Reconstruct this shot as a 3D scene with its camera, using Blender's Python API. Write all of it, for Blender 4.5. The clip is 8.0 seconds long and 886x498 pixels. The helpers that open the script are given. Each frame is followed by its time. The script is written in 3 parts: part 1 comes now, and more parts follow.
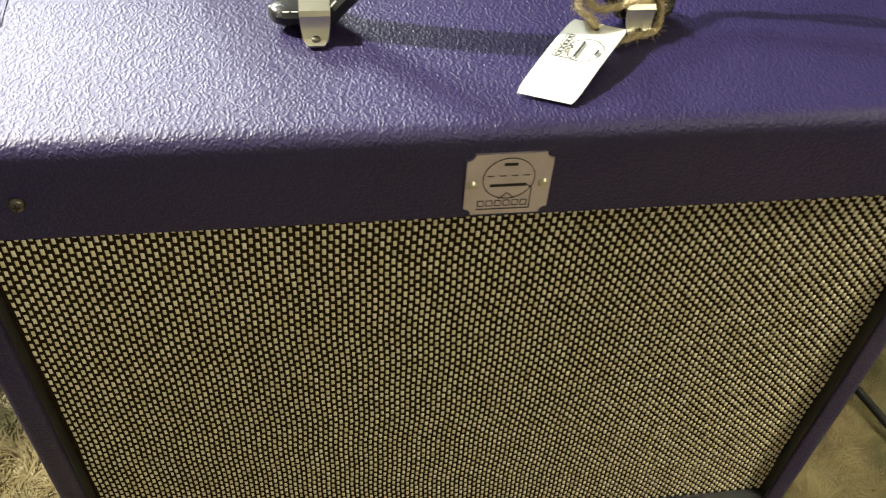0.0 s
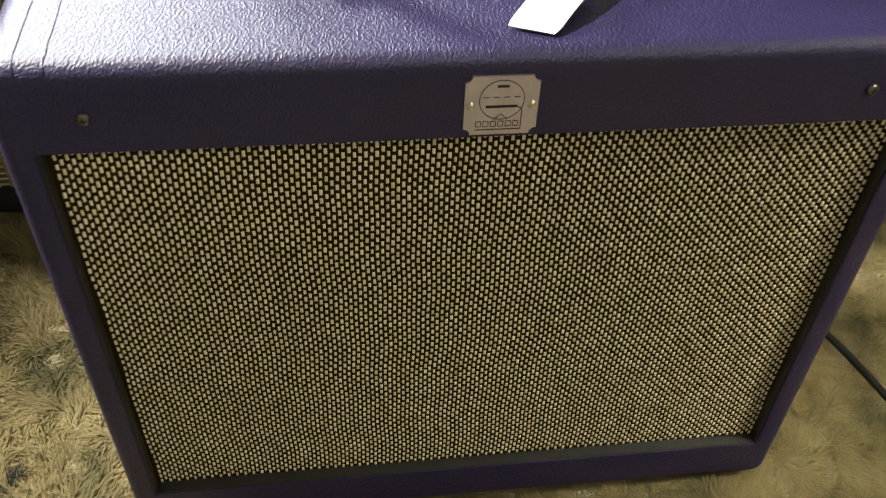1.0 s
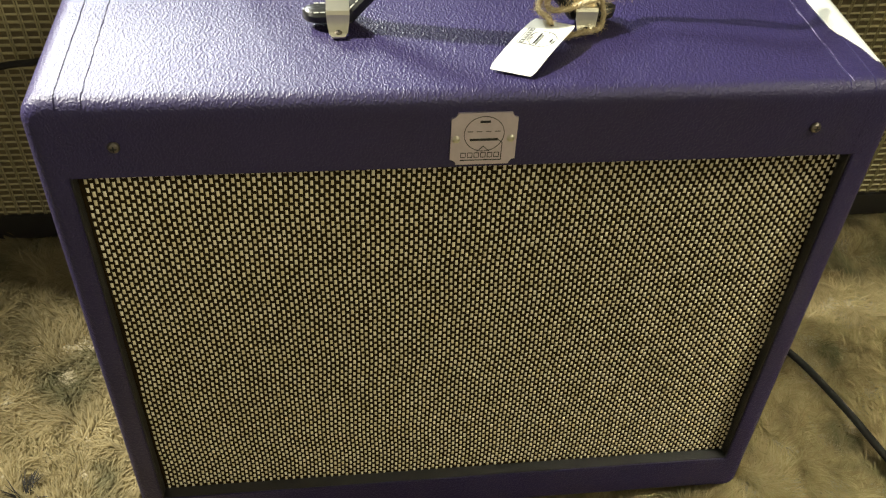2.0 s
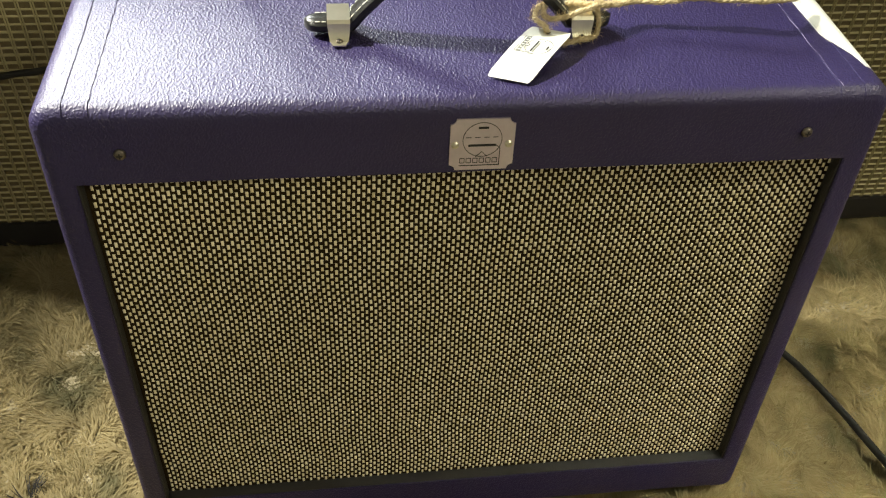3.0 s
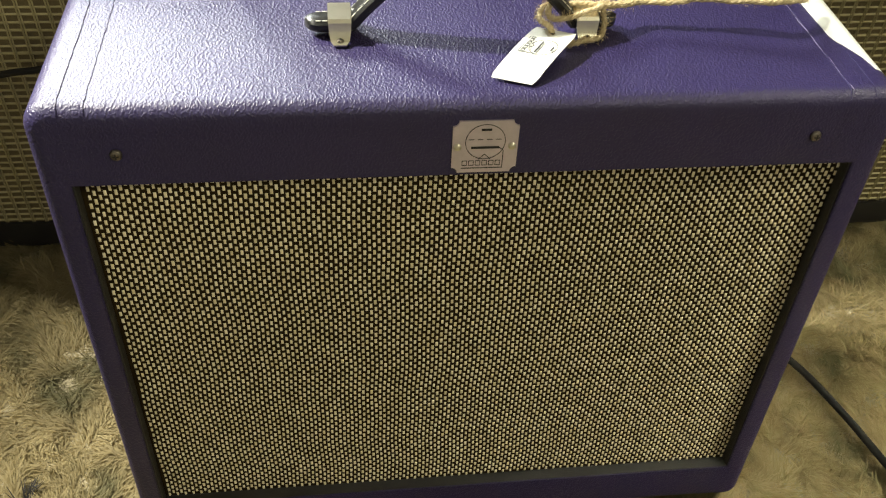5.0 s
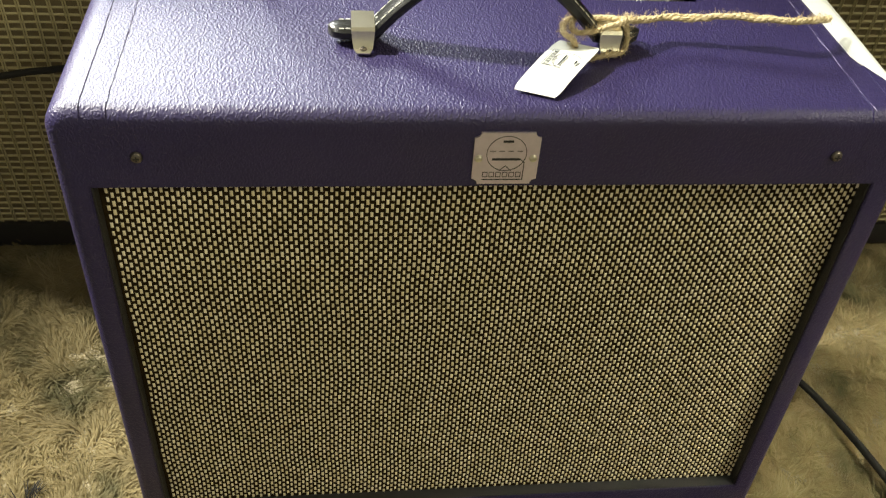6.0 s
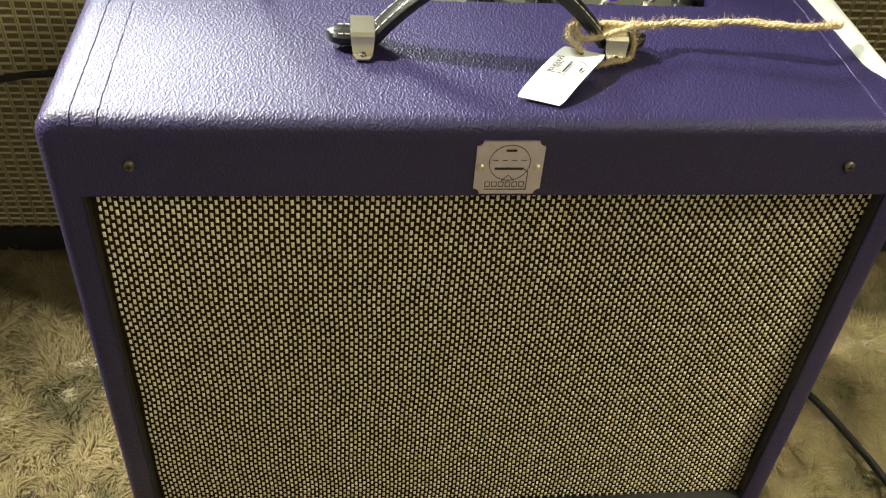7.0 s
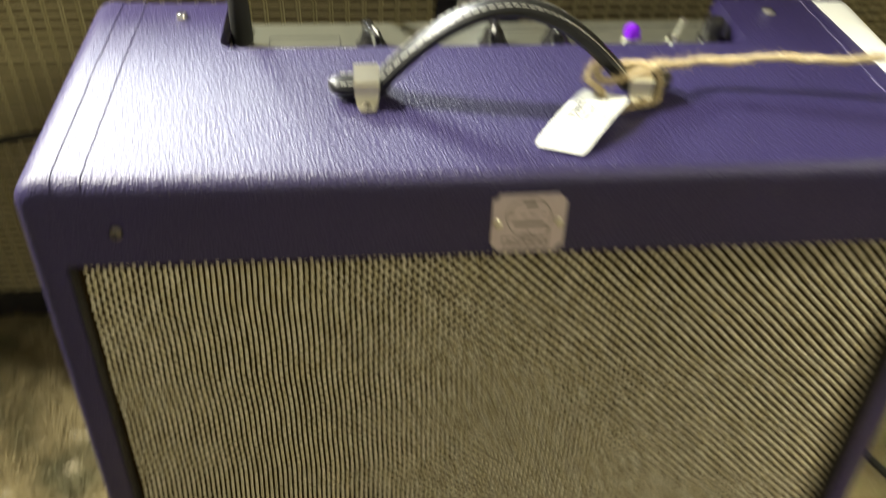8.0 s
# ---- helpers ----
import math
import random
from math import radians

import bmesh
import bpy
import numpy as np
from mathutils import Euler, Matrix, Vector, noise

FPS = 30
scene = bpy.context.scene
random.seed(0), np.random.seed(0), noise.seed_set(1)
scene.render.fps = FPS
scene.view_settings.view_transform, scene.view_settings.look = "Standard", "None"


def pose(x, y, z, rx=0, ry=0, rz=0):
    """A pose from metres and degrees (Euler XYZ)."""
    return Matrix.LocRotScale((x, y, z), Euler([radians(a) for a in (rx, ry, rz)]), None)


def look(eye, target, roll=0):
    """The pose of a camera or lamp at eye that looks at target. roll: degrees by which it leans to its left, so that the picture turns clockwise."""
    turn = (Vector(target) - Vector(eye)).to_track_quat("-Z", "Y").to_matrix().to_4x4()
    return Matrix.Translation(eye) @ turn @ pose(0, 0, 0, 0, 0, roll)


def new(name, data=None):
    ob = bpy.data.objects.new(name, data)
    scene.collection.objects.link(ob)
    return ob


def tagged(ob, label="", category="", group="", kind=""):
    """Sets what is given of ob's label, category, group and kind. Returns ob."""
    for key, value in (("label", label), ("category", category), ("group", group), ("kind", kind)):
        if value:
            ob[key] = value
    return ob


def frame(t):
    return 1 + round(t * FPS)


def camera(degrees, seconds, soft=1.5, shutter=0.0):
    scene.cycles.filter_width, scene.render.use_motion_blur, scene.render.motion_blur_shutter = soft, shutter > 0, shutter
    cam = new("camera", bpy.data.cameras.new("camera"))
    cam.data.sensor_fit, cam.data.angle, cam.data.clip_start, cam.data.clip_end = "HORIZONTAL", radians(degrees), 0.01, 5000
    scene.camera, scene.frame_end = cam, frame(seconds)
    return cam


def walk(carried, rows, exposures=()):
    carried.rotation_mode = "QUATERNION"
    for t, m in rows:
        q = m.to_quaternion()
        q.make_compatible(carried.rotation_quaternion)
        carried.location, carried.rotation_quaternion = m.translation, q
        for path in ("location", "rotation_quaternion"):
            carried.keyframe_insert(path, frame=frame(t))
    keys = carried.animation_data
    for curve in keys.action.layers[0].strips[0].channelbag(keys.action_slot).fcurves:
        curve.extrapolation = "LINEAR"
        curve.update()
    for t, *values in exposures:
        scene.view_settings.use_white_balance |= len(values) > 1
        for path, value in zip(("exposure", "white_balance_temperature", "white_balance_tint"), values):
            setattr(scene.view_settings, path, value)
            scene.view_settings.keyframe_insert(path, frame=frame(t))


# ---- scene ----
cam = camera(54.2, 8.0, soft=1.2, shutter=0.75)
PATH = [
    (0, (-0.0989, -0.3287, 0.8274), (0.0942, 0.6029, -0.3323), 5.88),
    (0.5, (-0.0840, -0.3593, 0.8328), (0.0888, 0.5760, -0.3272), 4.26),
    (1, (-0.1024, -0.4414, 0.8291), (0.0612, 0.5537, -0.2813), 3.72),
    (1.5, (-0.1011, -0.4817, 0.8519), (0.0648, 0.5492, -0.2250), 4.15),
    (3, (-0.1043, -0.5097, 0.8757), (0.0661, 0.5425, -0.1796), 3.84),
    (3.5, (-0.1032, -0.5088, 0.8744), (0.0648, 0.5468, -0.1780), 3.62),
    (4, (-0.1015, -0.5027, 0.8719), (0.0678, 0.5497, -0.1834), 3.76),
    (5.5, (-0.1062, -0.4985, 0.8679), (0.0590, 0.5569, -0.1851), 4.51),
    (6, (-0.1175, -0.4958, 0.8667), (0.0541, 0.5693, -0.1755), 5.59),
    (6.5, (-0.1178, -0.4923, 0.8742), (0.0549, 0.5804, -0.1599), 5.85),
    (7, (-0.1143, -0.4786, 0.8599), (0.0530, 0.5888, -0.1807), 5.64),
    (7.5, (-0.1110, -0.4871, 0.8618), (0.0518, 0.5781, -0.1816), 4.79),
    (7.7, (-0.0971, -0.4869, 0.8622), (0.0381, 0.5857, -0.1777), 3.74),
    (7.8, (-0.0956, -0.4773, 0.8618), (0.0376, 0.5934, -0.1802), 3.36),
    (8, (-0.1028, -0.4321, 0.8342), (0.0260, 0.6893, -0.1537), 2.49),
]
EXPOSURES = [(0, -0.12), (1, -0.12), (1.7, -0.05), (3, 0.0), (7.6, 0.0), (8, 0.12)]
walk(cam, [(t, look(eye, target, roll)) for t, eye, target, roll in PATH], EXPOSURES)

# ---------------------------------------------------------------- light
world = bpy.data.worlds.new("room_air")
world.use_nodes = True
world.node_tree.nodes["Background"].inputs[0].default_value = (0.9, 0.85, 0.7, 1)
world.node_tree.nodes["Background"].inputs[1].default_value = 0.02
scene.world = world


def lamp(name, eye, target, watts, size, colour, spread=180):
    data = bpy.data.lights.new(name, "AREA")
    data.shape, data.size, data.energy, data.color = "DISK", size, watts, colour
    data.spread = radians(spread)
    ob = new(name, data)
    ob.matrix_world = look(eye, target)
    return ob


spot = bpy.data.lights.new("ceiling_spot", "SPOT")
spot.energy, spot.color, spot.shadow_soft_size = 840, (1.0, 0.97, 0.84), 0.04
spot.spot_size, spot.spot_blend = radians(34), 1.0
new("ceiling_spot", spot).matrix_world = look((-1.52, 0.70, 2.0), (-0.30, 0.09, 0.5))
# added area light without a known source: raises the sheen on the left top
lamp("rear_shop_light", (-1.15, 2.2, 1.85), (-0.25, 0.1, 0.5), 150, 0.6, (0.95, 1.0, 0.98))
# added fill that lifts the carpet on the right; no fixture is known there
lamp("right_lamp", (1.3, -0.5, 2.1), (0.62, -0.22, 0.0), 5.0, 0.3, (1.0, 0.95, 0.74), 40)
# unseen fill, added to brighten the grille and the left cabinet behind
lamp("front_lamp", (0.9, -1.2, 1.85), (-0.42, 0.0, 0.62), 1.3, 0.6, (1.0, 0.94, 0.66), 44)

# ---------------------------------------------------------------- materials


def material(name, colour, rough=0.5, metal=0.0, spec=0.5):
    mat = bpy.data.materials.new(name)
    mat.use_nodes = True
    b = mat.node_tree.nodes["Principled BSDF"]
    b.inputs["Base Color"].default_value = (*colour, 1)
    b.inputs["Roughness"].default_value = rough
    b.inputs["Metallic"].default_value = metal
    b.inputs["Specular IOR Level"].default_value = spec
    return mat, mat.node_tree.nodes, mat.node_tree.links, b


def node(nodes, kind, **values):
    n = nodes.new(kind)
    for key, value in values.items():
        if key in n.inputs:
            n.inputs[key].default_value = value
    return n


def ramp(nodes, links, source, stops):
    r = nodes.new("ShaderNodeValToRGB")
    while len(r.color_ramp.elements) < len(stops):
        r.color_ramp.elements.new(0.5)
    for e, (at, colour) in zip(r.color_ramp.elements, stops):
        e.position, e.color = at, (*colour, 1)
    links.new(source, r.inputs[0])
    return r.outputs[0]


def grained(name, a, b, scale, rough=0.5, metal=0.0, bump=0.2, fine=None, spec=0.5, depth=0.001):
    """Two colours mixed by coarse noise, with a fine bump."""
    mat, nodes, links, p = material(name, a, rough, metal, spec)
    tc = nodes.new("ShaderNodeTexCoord")
    n = node(nodes, "ShaderNodeTexNoise", Scale=scale, Detail=6.0, Roughness=0.65)
    links.new(tc.outputs["Object"], n.inputs["Vector"])
    links.new(ramp(nodes, links, n.outputs["Fac"], [(0.3, a), (0.7, b)]), p.inputs["Base Color"])
    f = node(nodes, "ShaderNodeTexNoise", Scale=fine or scale * 12, Detail=3.0)
    links.new(tc.outputs["Object"], f.inputs["Vector"])
    bp = node(nodes, "ShaderNodeBump", Strength=bump, Distance=depth)
    links.new(f.outputs["Fac"], bp.inputs["Height"])
    links.new(bp.outputs[0], p.inputs["Normal"])
    return mat


def tolex(name, a, b):
    """Embossed vinyl: wrinkled leather cells with fine pores."""
    mat, nodes, links, p = material(name, a, 0.42, 0.0, 0.58)
    tc = nodes.new("ShaderNodeTexCoord")
    warp = node(nodes, "ShaderNodeTexNoise", Scale=190.0, Detail=3.0)
    links.new(tc.outputs["Object"], warp.inputs["Vector"])
    sub = nodes.new("ShaderNodeVectorMath")
    sub.operation = "MULTIPLY_ADD"
    links.new(warp.outputs["Color"], sub.inputs[0])
    sub.inputs[1].default_value = (0.0058, 0.0058, 0.0058)
    links.new(tc.outputs["Object"], sub.inputs[2])
    turn = nodes.new("ShaderNodeMapping")
    turn.inputs["Rotation"].default_value = (0.5, 0.3, 0.5)
    turn.inputs["Scale"].default_value = (1.0, 0.62, 0.8)
    links.new(sub.outputs[0], turn.inputs["Vector"])
    v = nodes.new("ShaderNodeTexVoronoi")
    v.feature = "SMOOTH_F1"
    v.inputs["Scale"].default_value = 560.0
    v.inputs["Smoothness"].default_value = 0.35
    links.new(turn.outputs[0], v.inputs["Vector"])
    curve = nodes.new("ShaderNodeMapRange")
    curve.interpolation_type = "SMOOTHSTEP"
    curve.inputs["From Min"].default_value, curve.inputs["From Max"].default_value = 0.75, 0.15
    links.new(v.outputs["Distance"], curve.inputs["Value"])
    fine = node(nodes, "ShaderNodeTexNoise", Scale=900.0, Detail=2.0)
    links.new(tc.outputs["Object"], fine.inputs["Vector"])
    mix = nodes.new("ShaderNodeMath")
    mix.operation = "MULTIPLY_ADD"
    links.new(fine.outputs["Fac"], mix.inputs[0])
    mix.inputs[1].default_value = 0.05
    links.new(curve.outputs[0], mix.inputs[2])
    bp = node(nodes, "ShaderNodeBump", Strength=0.8, Distance=0.00034)
    links.new(mix.outputs[0], bp.inputs["Height"])
    links.new(bp.outputs[0], p.inputs["Normal"])
    big = node(nodes, "ShaderNodeTexNoise", Scale=14.0, Detail=4.0)
    links.new(tc.outputs["Object"], big.inputs["Vector"])
    links.new(ramp(nodes, links, big.outputs["Fac"], [(0.3, a), (0.7, b)]), p.inputs["Base Color"])
    rr = nodes.new("ShaderNodeMapRange")
    rr.inputs["To Min"].default_value, rr.inputs["To Max"].default_value = 0.52, 0.40
    links.new(curve.outputs[0], rr.inputs["Value"])
    links.new(rr.outputs[0], p.inputs["Roughness"])
    return mat


def per_island(name, stops, rough, spec=0.3, noise_scale=0.0, noise_stops=None, through_light=0.0):
    """Every loose piece its own tint; a slow noise tints whole patches."""
    mat, nodes, links, p = material(name, stops[0][1], rough, 0.0, spec)
    geo = nodes.new("ShaderNodeNewGeometry")
    colour = ramp(nodes, links, geo.outputs["Random Per Island"], stops)
    if noise_stops:
        tc = nodes.new("ShaderNodeTexCoord")
        n = node(nodes, "ShaderNodeTexNoise", Scale=noise_scale, Detail=4.0, Roughness=0.6)
        links.new(tc.outputs["Object"], n.inputs["Vector"])
        tint = ramp(nodes, links, n.outputs["Fac"], noise_stops)
        m = nodes.new("ShaderNodeMix")
        m.data_type, m.blend_type = "RGBA", "MULTIPLY"
        m.inputs[0].default_value = 1.0
        links.new(colour, m.inputs[6])
        links.new(tint, m.inputs[7])
        colour = m.outputs[2]
    links.new(colour, p.inputs["Base Color"])
    if through_light:
        tr = nodes.new("ShaderNodeBsdfTranslucent")
        links.new(colour, tr.inputs["Color"])
        both = node(nodes, "ShaderNodeMixShader", Fac=through_light)
        links.new(p.outputs[0], both.inputs[1])
        links.new(tr.outputs[0], both.inputs[2])
        links.new(both.outputs[0], nodes["Material Output"].inputs["Surface"])
    return mat


PURPLE = tolex("purple_vinyl", (0.0135, 0.0082, 0.050), (0.0165, 0.0103, 0.060))
BLACK_VINYL = grained("black_vinyl", (0.012, 0.012, 0.012), (0.022, 0.02, 0.018), 40, 0.45, 0, 0.4, 700)
DARK_CLOTH = grained("dark_brown_cloth", (0.012, 0.007, 0.002), (0.028, 0.018, 0.006), 300, 0.95, 0, 0.6, 900, spec=0.1)
FLOATS = per_island("straw_thread", [(0.0, (0.68, 0.59, 0.37)), (0.5, (0.80, 0.71, 0.49)), (1.0, (0.88, 0.80, 0.60))], 0.36, 0.5)
BACK_STRAND = per_island("tan_cane_thread", [(0.0, (0.33, 0.29, 0.14)), (1.0, (0.42, 0.37, 0.20))], 0.55)
BACK_DARK = grained("dark_cane_ground", (0.095, 0.072, 0.028), (0.135, 0.105, 0.046), 120, 0.75, 0, 0.5, 600)
NICKEL = grained("nickel_plate", (0.66, 0.63, 0.49), (0.78, 0.74, 0.60), 60, 0.3, 1.0, 0.12, 300, depth=0.0004)
BRUSHED = grained("brushed_badge_metal", (0.66, 0.58, 0.64), (0.78, 0.69, 0.76), 90, 0.42, 0.85, 0.25, 1500, depth=0.0003)
CHASSIS = grained("pale_steel_panel", (0.50, 0.52, 0.42), (0.58, 0.59, 0.48), 30, 0.3, 0.92, 0.1, 900, depth=0.0003)
BRASS = grained("aged_nickel", (0.13, 0.115, 0.09), (0.24, 0.21, 0.17), 200, 0.38, 1.0, 0.2, 900)
STEEL = grained("bright_steel", (0.66, 0.65, 0.62), (0.76, 0.75, 0.72), 80, 0.2, 1.0, 0.1, 600)
LEATHER = grained("black_leather", (0.006, 0.0065, 0.006), (0.014, 0.014, 0.013), 60, 0.3, 0, 0.5, 800, depth=0.0005)
THREAD = grained("white_stitch", (0.62, 0.62, 0.55), (0.75, 0.74, 0.66), 200, 0.6)
SEAM = grained("pale_lilac_vinyl", (0.20, 0.17, 0.30), (0.34, 0.30, 0.42), 300, 0.6)
INK = material("black_ink", (0.012, 0.010, 0.010), 0.6)[0]
BAKELITE = grained("black_bakelite", (0.01, 0.01, 0.01), (0.018, 0.017, 0.016), 50, 0.22, 0, 0.05, 500)
RUBBER = grained("black_rubber", (0.008, 0.008, 0.007), (0.016, 0.015, 0.012), 50, 0.65, 0, 0.3, 600, spec=0.25)
CARD = grained("white_card", (0.64, 0.65, 0.58), (0.70, 0.70, 0.64), 30, 0.5, 0, 0.1, 700, depth=0.0003)
TWINE = per_island("jute", [(0.0, (0.56, 0.45, 0.25)), (1.0, (0.72, 0.60, 0.38))], 0.85, 0.1, 420, [(0.3, (0.62, 0.60, 0.55)), (0.7, (1, 1, 1))])
PILE = per_island("carpet_pile", [(0.0, (0.37, 0.315, 0.175)), (0.5, (0.42, 0.36, 0.21)), (1.0, (0.48, 0.42, 0.26))], 0.9, 0.05, 9.0,
                  [(0.36, (0.40, 0.43, 0.40)), (0.5, (0.78, 0.75, 0.68)), (0.64, (1, 0.97, 0.9))], 0.4)
CARPET = grained("carpet_backing", (0.26, 0.22, 0.13), (0.40, 0.35, 0.23), 9, 0.95, 0, 1.0, 160, depth=0.01)
DARK_PILE = per_island("dark_fibre", [(0.0, (0.02, 0.02, 0.02)), (1.0, (0.06, 0.055, 0.05))], 0.8)
PLASTER = grained("warm_white_plaster", (0.58, 0.54, 0.46), (0.64, 0.60, 0.52), 3, 0.9, 0, 0.2, 120)
JEWEL, jn, jl, jb = material("purple_jewel_glass", (0.15, 0.010, 0.45), 0.06)
jb.inputs["Emission Color"].default_value = (0.25, 0.02, 1.0, 1)
jb.inputs["Emission Strength"].default_value = 0.14

# ---------------------------------------------------------------- mesh helpers


def mesh_of(bm, name, smooth=True):
    me = bpy.data.meshes.new(name)
    bmesh.ops.recalc_face_normals(bm, faces=bm.faces)
    bm.to_mesh(me)
    bm.free()
    if smooth:
        me.shade_smooth()
    return me


def part(name, bm, mat, parent, label="", smooth=True, sharp=35):
    """Links a bmesh or a mesh as one object under a thing or a part."""
    me = mesh_of(bm, name, smooth) if isinstance(bm, bmesh.types.BMesh) else bm
    if smooth and sharp:
        me.set_sharp_from_angle(angle=radians(sharp))
    me.materials.clear()
    me.materials.append(mat)
    ob = new(name, me)
    if parent:
        ob.parent = parent
    if label:
        ob["label"] = label
    return ob


def thing(name, label, category, at=(0, 0, 0), group="", kind=""):
    ob = new(name)
    ob.empty_display_size = 0.05
    ob.location = at
    return tagged(ob, label, category, group, kind)


def box(x0, x1, y0, y1, z0, z1, r=0.0, seg=3):
    bm = bmesh.new()
    bmesh.ops.create_cube(bm, size=1)
    for v in bm.verts:
        v.co = Vector(((x0 + x1) / 2 + v.co.x * (x1 - x0), (y0 + y1) / 2 + v.co.y * (y1 - y0), (z0 + z1) / 2 + v.co.z * (z1 - z0)))
    if r:
        bmesh.ops.bevel(bm, geom=bm.edges[:], offset=r, segments=seg, profile=0.5, affect="EDGES")
    return bm


def lathe(profile, at=(0, 0, 0), axis="Z", n=20):
    """A turned solid: profile rows of (radius, height)."""
    bm = bmesh.new()
    rings = []
    for r, h in profile:
        rings.append([bm.verts.new((r * math.cos(2 * math.pi * i / n), r * math.sin(2 * math.pi * i / n), h)) for i in range(n)])
    for a, b in zip(rings, rings[1:]):
        for i in range(n):
            bm.faces.new((a[i], a[(i + 1) % n], b[(i + 1) % n], b[i]))
    bm.faces.new(rings[0][::-1])
    bm.faces.new(rings[-1])
    turn = Matrix.Rotation(radians(90), 4, "X") if axis == "-Y" else Matrix()
    bmesh.ops.transform(bm, matrix=Matrix.Translation(at) @ turn, verts=bm.verts)
    return bm


def smooth_path(points, steps=8):
    """Catmull-Rom through the points."""
    p = [Vector(q) for q in points]
    p = [2 * p[0] - p[1]] + p + [2 * p[-1] - p[-2]]
    out = []
    for i in range(1, len(p) - 2):
        for k in range(steps):
            t = k / steps
            a, b, c, d = p[i - 1], p[i], p[i + 1], p[i + 2]
            out.append(0.5 * (2 * b + (c - a) * t + (2 * a - 5 * b + 4 * c - d) * t * t + (3 * b - a - 3 * c + d) * t ** 3))
    out.append(p[-2])
    return out


def sweep(bm, path, shape, up=Vector((0, 0, 1)), scale=None, cap=True):
    """Sweeps a closed outline of (side, up) along a path."""
    rings = []
    for i, q in enumerate(path):
        along = (path[min(i + 1, len(path) - 1)] - path[max(i - 1, 0)]).normalized()
        side = along.cross(up)
        side = side.normalized() if side.length > 1e-4 else Vector((1, 0, 0))
        top = side.cross(along).normalized()
        s, u = (1, 1) if scale is None else scale(i / (len(path) - 1))
        rings.append([bm.verts.new(q + side * a * s + top * b * u) for a, b in shape])
    m = len(shape)
    for a, b in zip(rings, rings[1:]):
        for i in range(m):
            bm.faces.new((a[i], a[(i + 1) % m], b[(i + 1) % m], b[i]))
    if cap:
        bm.faces.new(rings[0][::-1])
        bm.faces.new(rings[-1])
    return bm


def thicken(bm, t):
    """Gives a sheet its thickness."""
    bm.normal_update()
    bmesh.ops.solidify(bm, geom=bm.faces[:], thickness=t)


def circle(r, n=8):
    return [(r * math.cos(2 * math.pi * i / n), r * math.sin(2 * math.pi * i / n)) for i in range(n)]


def tube(points, r, n=8, steps=8, bm=None):
    return sweep(bm or bmesh.new(), smooth_path(points, steps), circle(r, n))


def carved(bm, cuts):
    """The solid bm after a list of (operation, cutter solid)."""
    ob = new("block", mesh_of(bm, "block", False))
    extra = []
    for how, cutter in cuts:
        c = new("cutter", mesh_of(cutter, "cutter", False))
        m = ob.modifiers.new("cut", "BOOLEAN")
        m.operation, m.object, m.solver = how, c, "EXACT"
        extra.append(c)
    bpy.context.view_layer.update()
    me = bpy.data.meshes.new_from_object(ob.evaluated_get(bpy.context.evaluated_depsgraph_get()))
    for o in (ob, *extra):
        old = o.data
        bpy.data.objects.remove(o)
        bpy.data.meshes.remove(old)
    me.shade_smooth()
    return me


def flat_mesh(name, verts, faces, smooth=True):
    me = bpy.data.meshes.new(name)
    me.vertices.add(len(verts))
    me.vertices.foreach_set("co", np.asarray(verts, dtype=np.float32).ravel())
    f = np.asarray(faces, dtype=np.int32)
    me.loops.add(f.size)
    me.loops.foreach_set("vertex_index", f.ravel())
    me.polygons.add(len(f))
    me.polygons.foreach_set("loop_start", np.arange(len(f), dtype=np.int32) * f.shape[1])
    me.update(calc_edges=True)
    if smooth:
        me.shade_smooth()
    return me


# ---------------------------------------------------------------- room


def slab(name, label, mat, *ext):
    ob = part(name, box(*ext), mat, None, smooth=False)
    return tagged(ob, label, name.split("_")[0], kind="structure")


slab("floor", "carpeted floor of the room", CARPET, -3, 3, -3, 3, -0.12, -0.024)
slab("wall_north", "plain warm white wall", PLASTER, -3.1, 3.1, 3, 3.1, -0.12, 2.7)
slab("wall_south", "plain warm white wall", PLASTER, -3.1, 3.1, -3.1, -3, -0.12, 2.7)
slab("wall_east", "plain warm white wall", PLASTER, 3, 3.1, -3, 3, -0.12, 2.7)
slab("wall_west", "plain warm white wall", PLASTER, -3.1, -3, -3, 3, -0.12, 2.7)
slab("ceiling", "plain white ceiling", PLASTER, -3.1, 3.1, -3.1, 3.1, 2.7, 2.8)


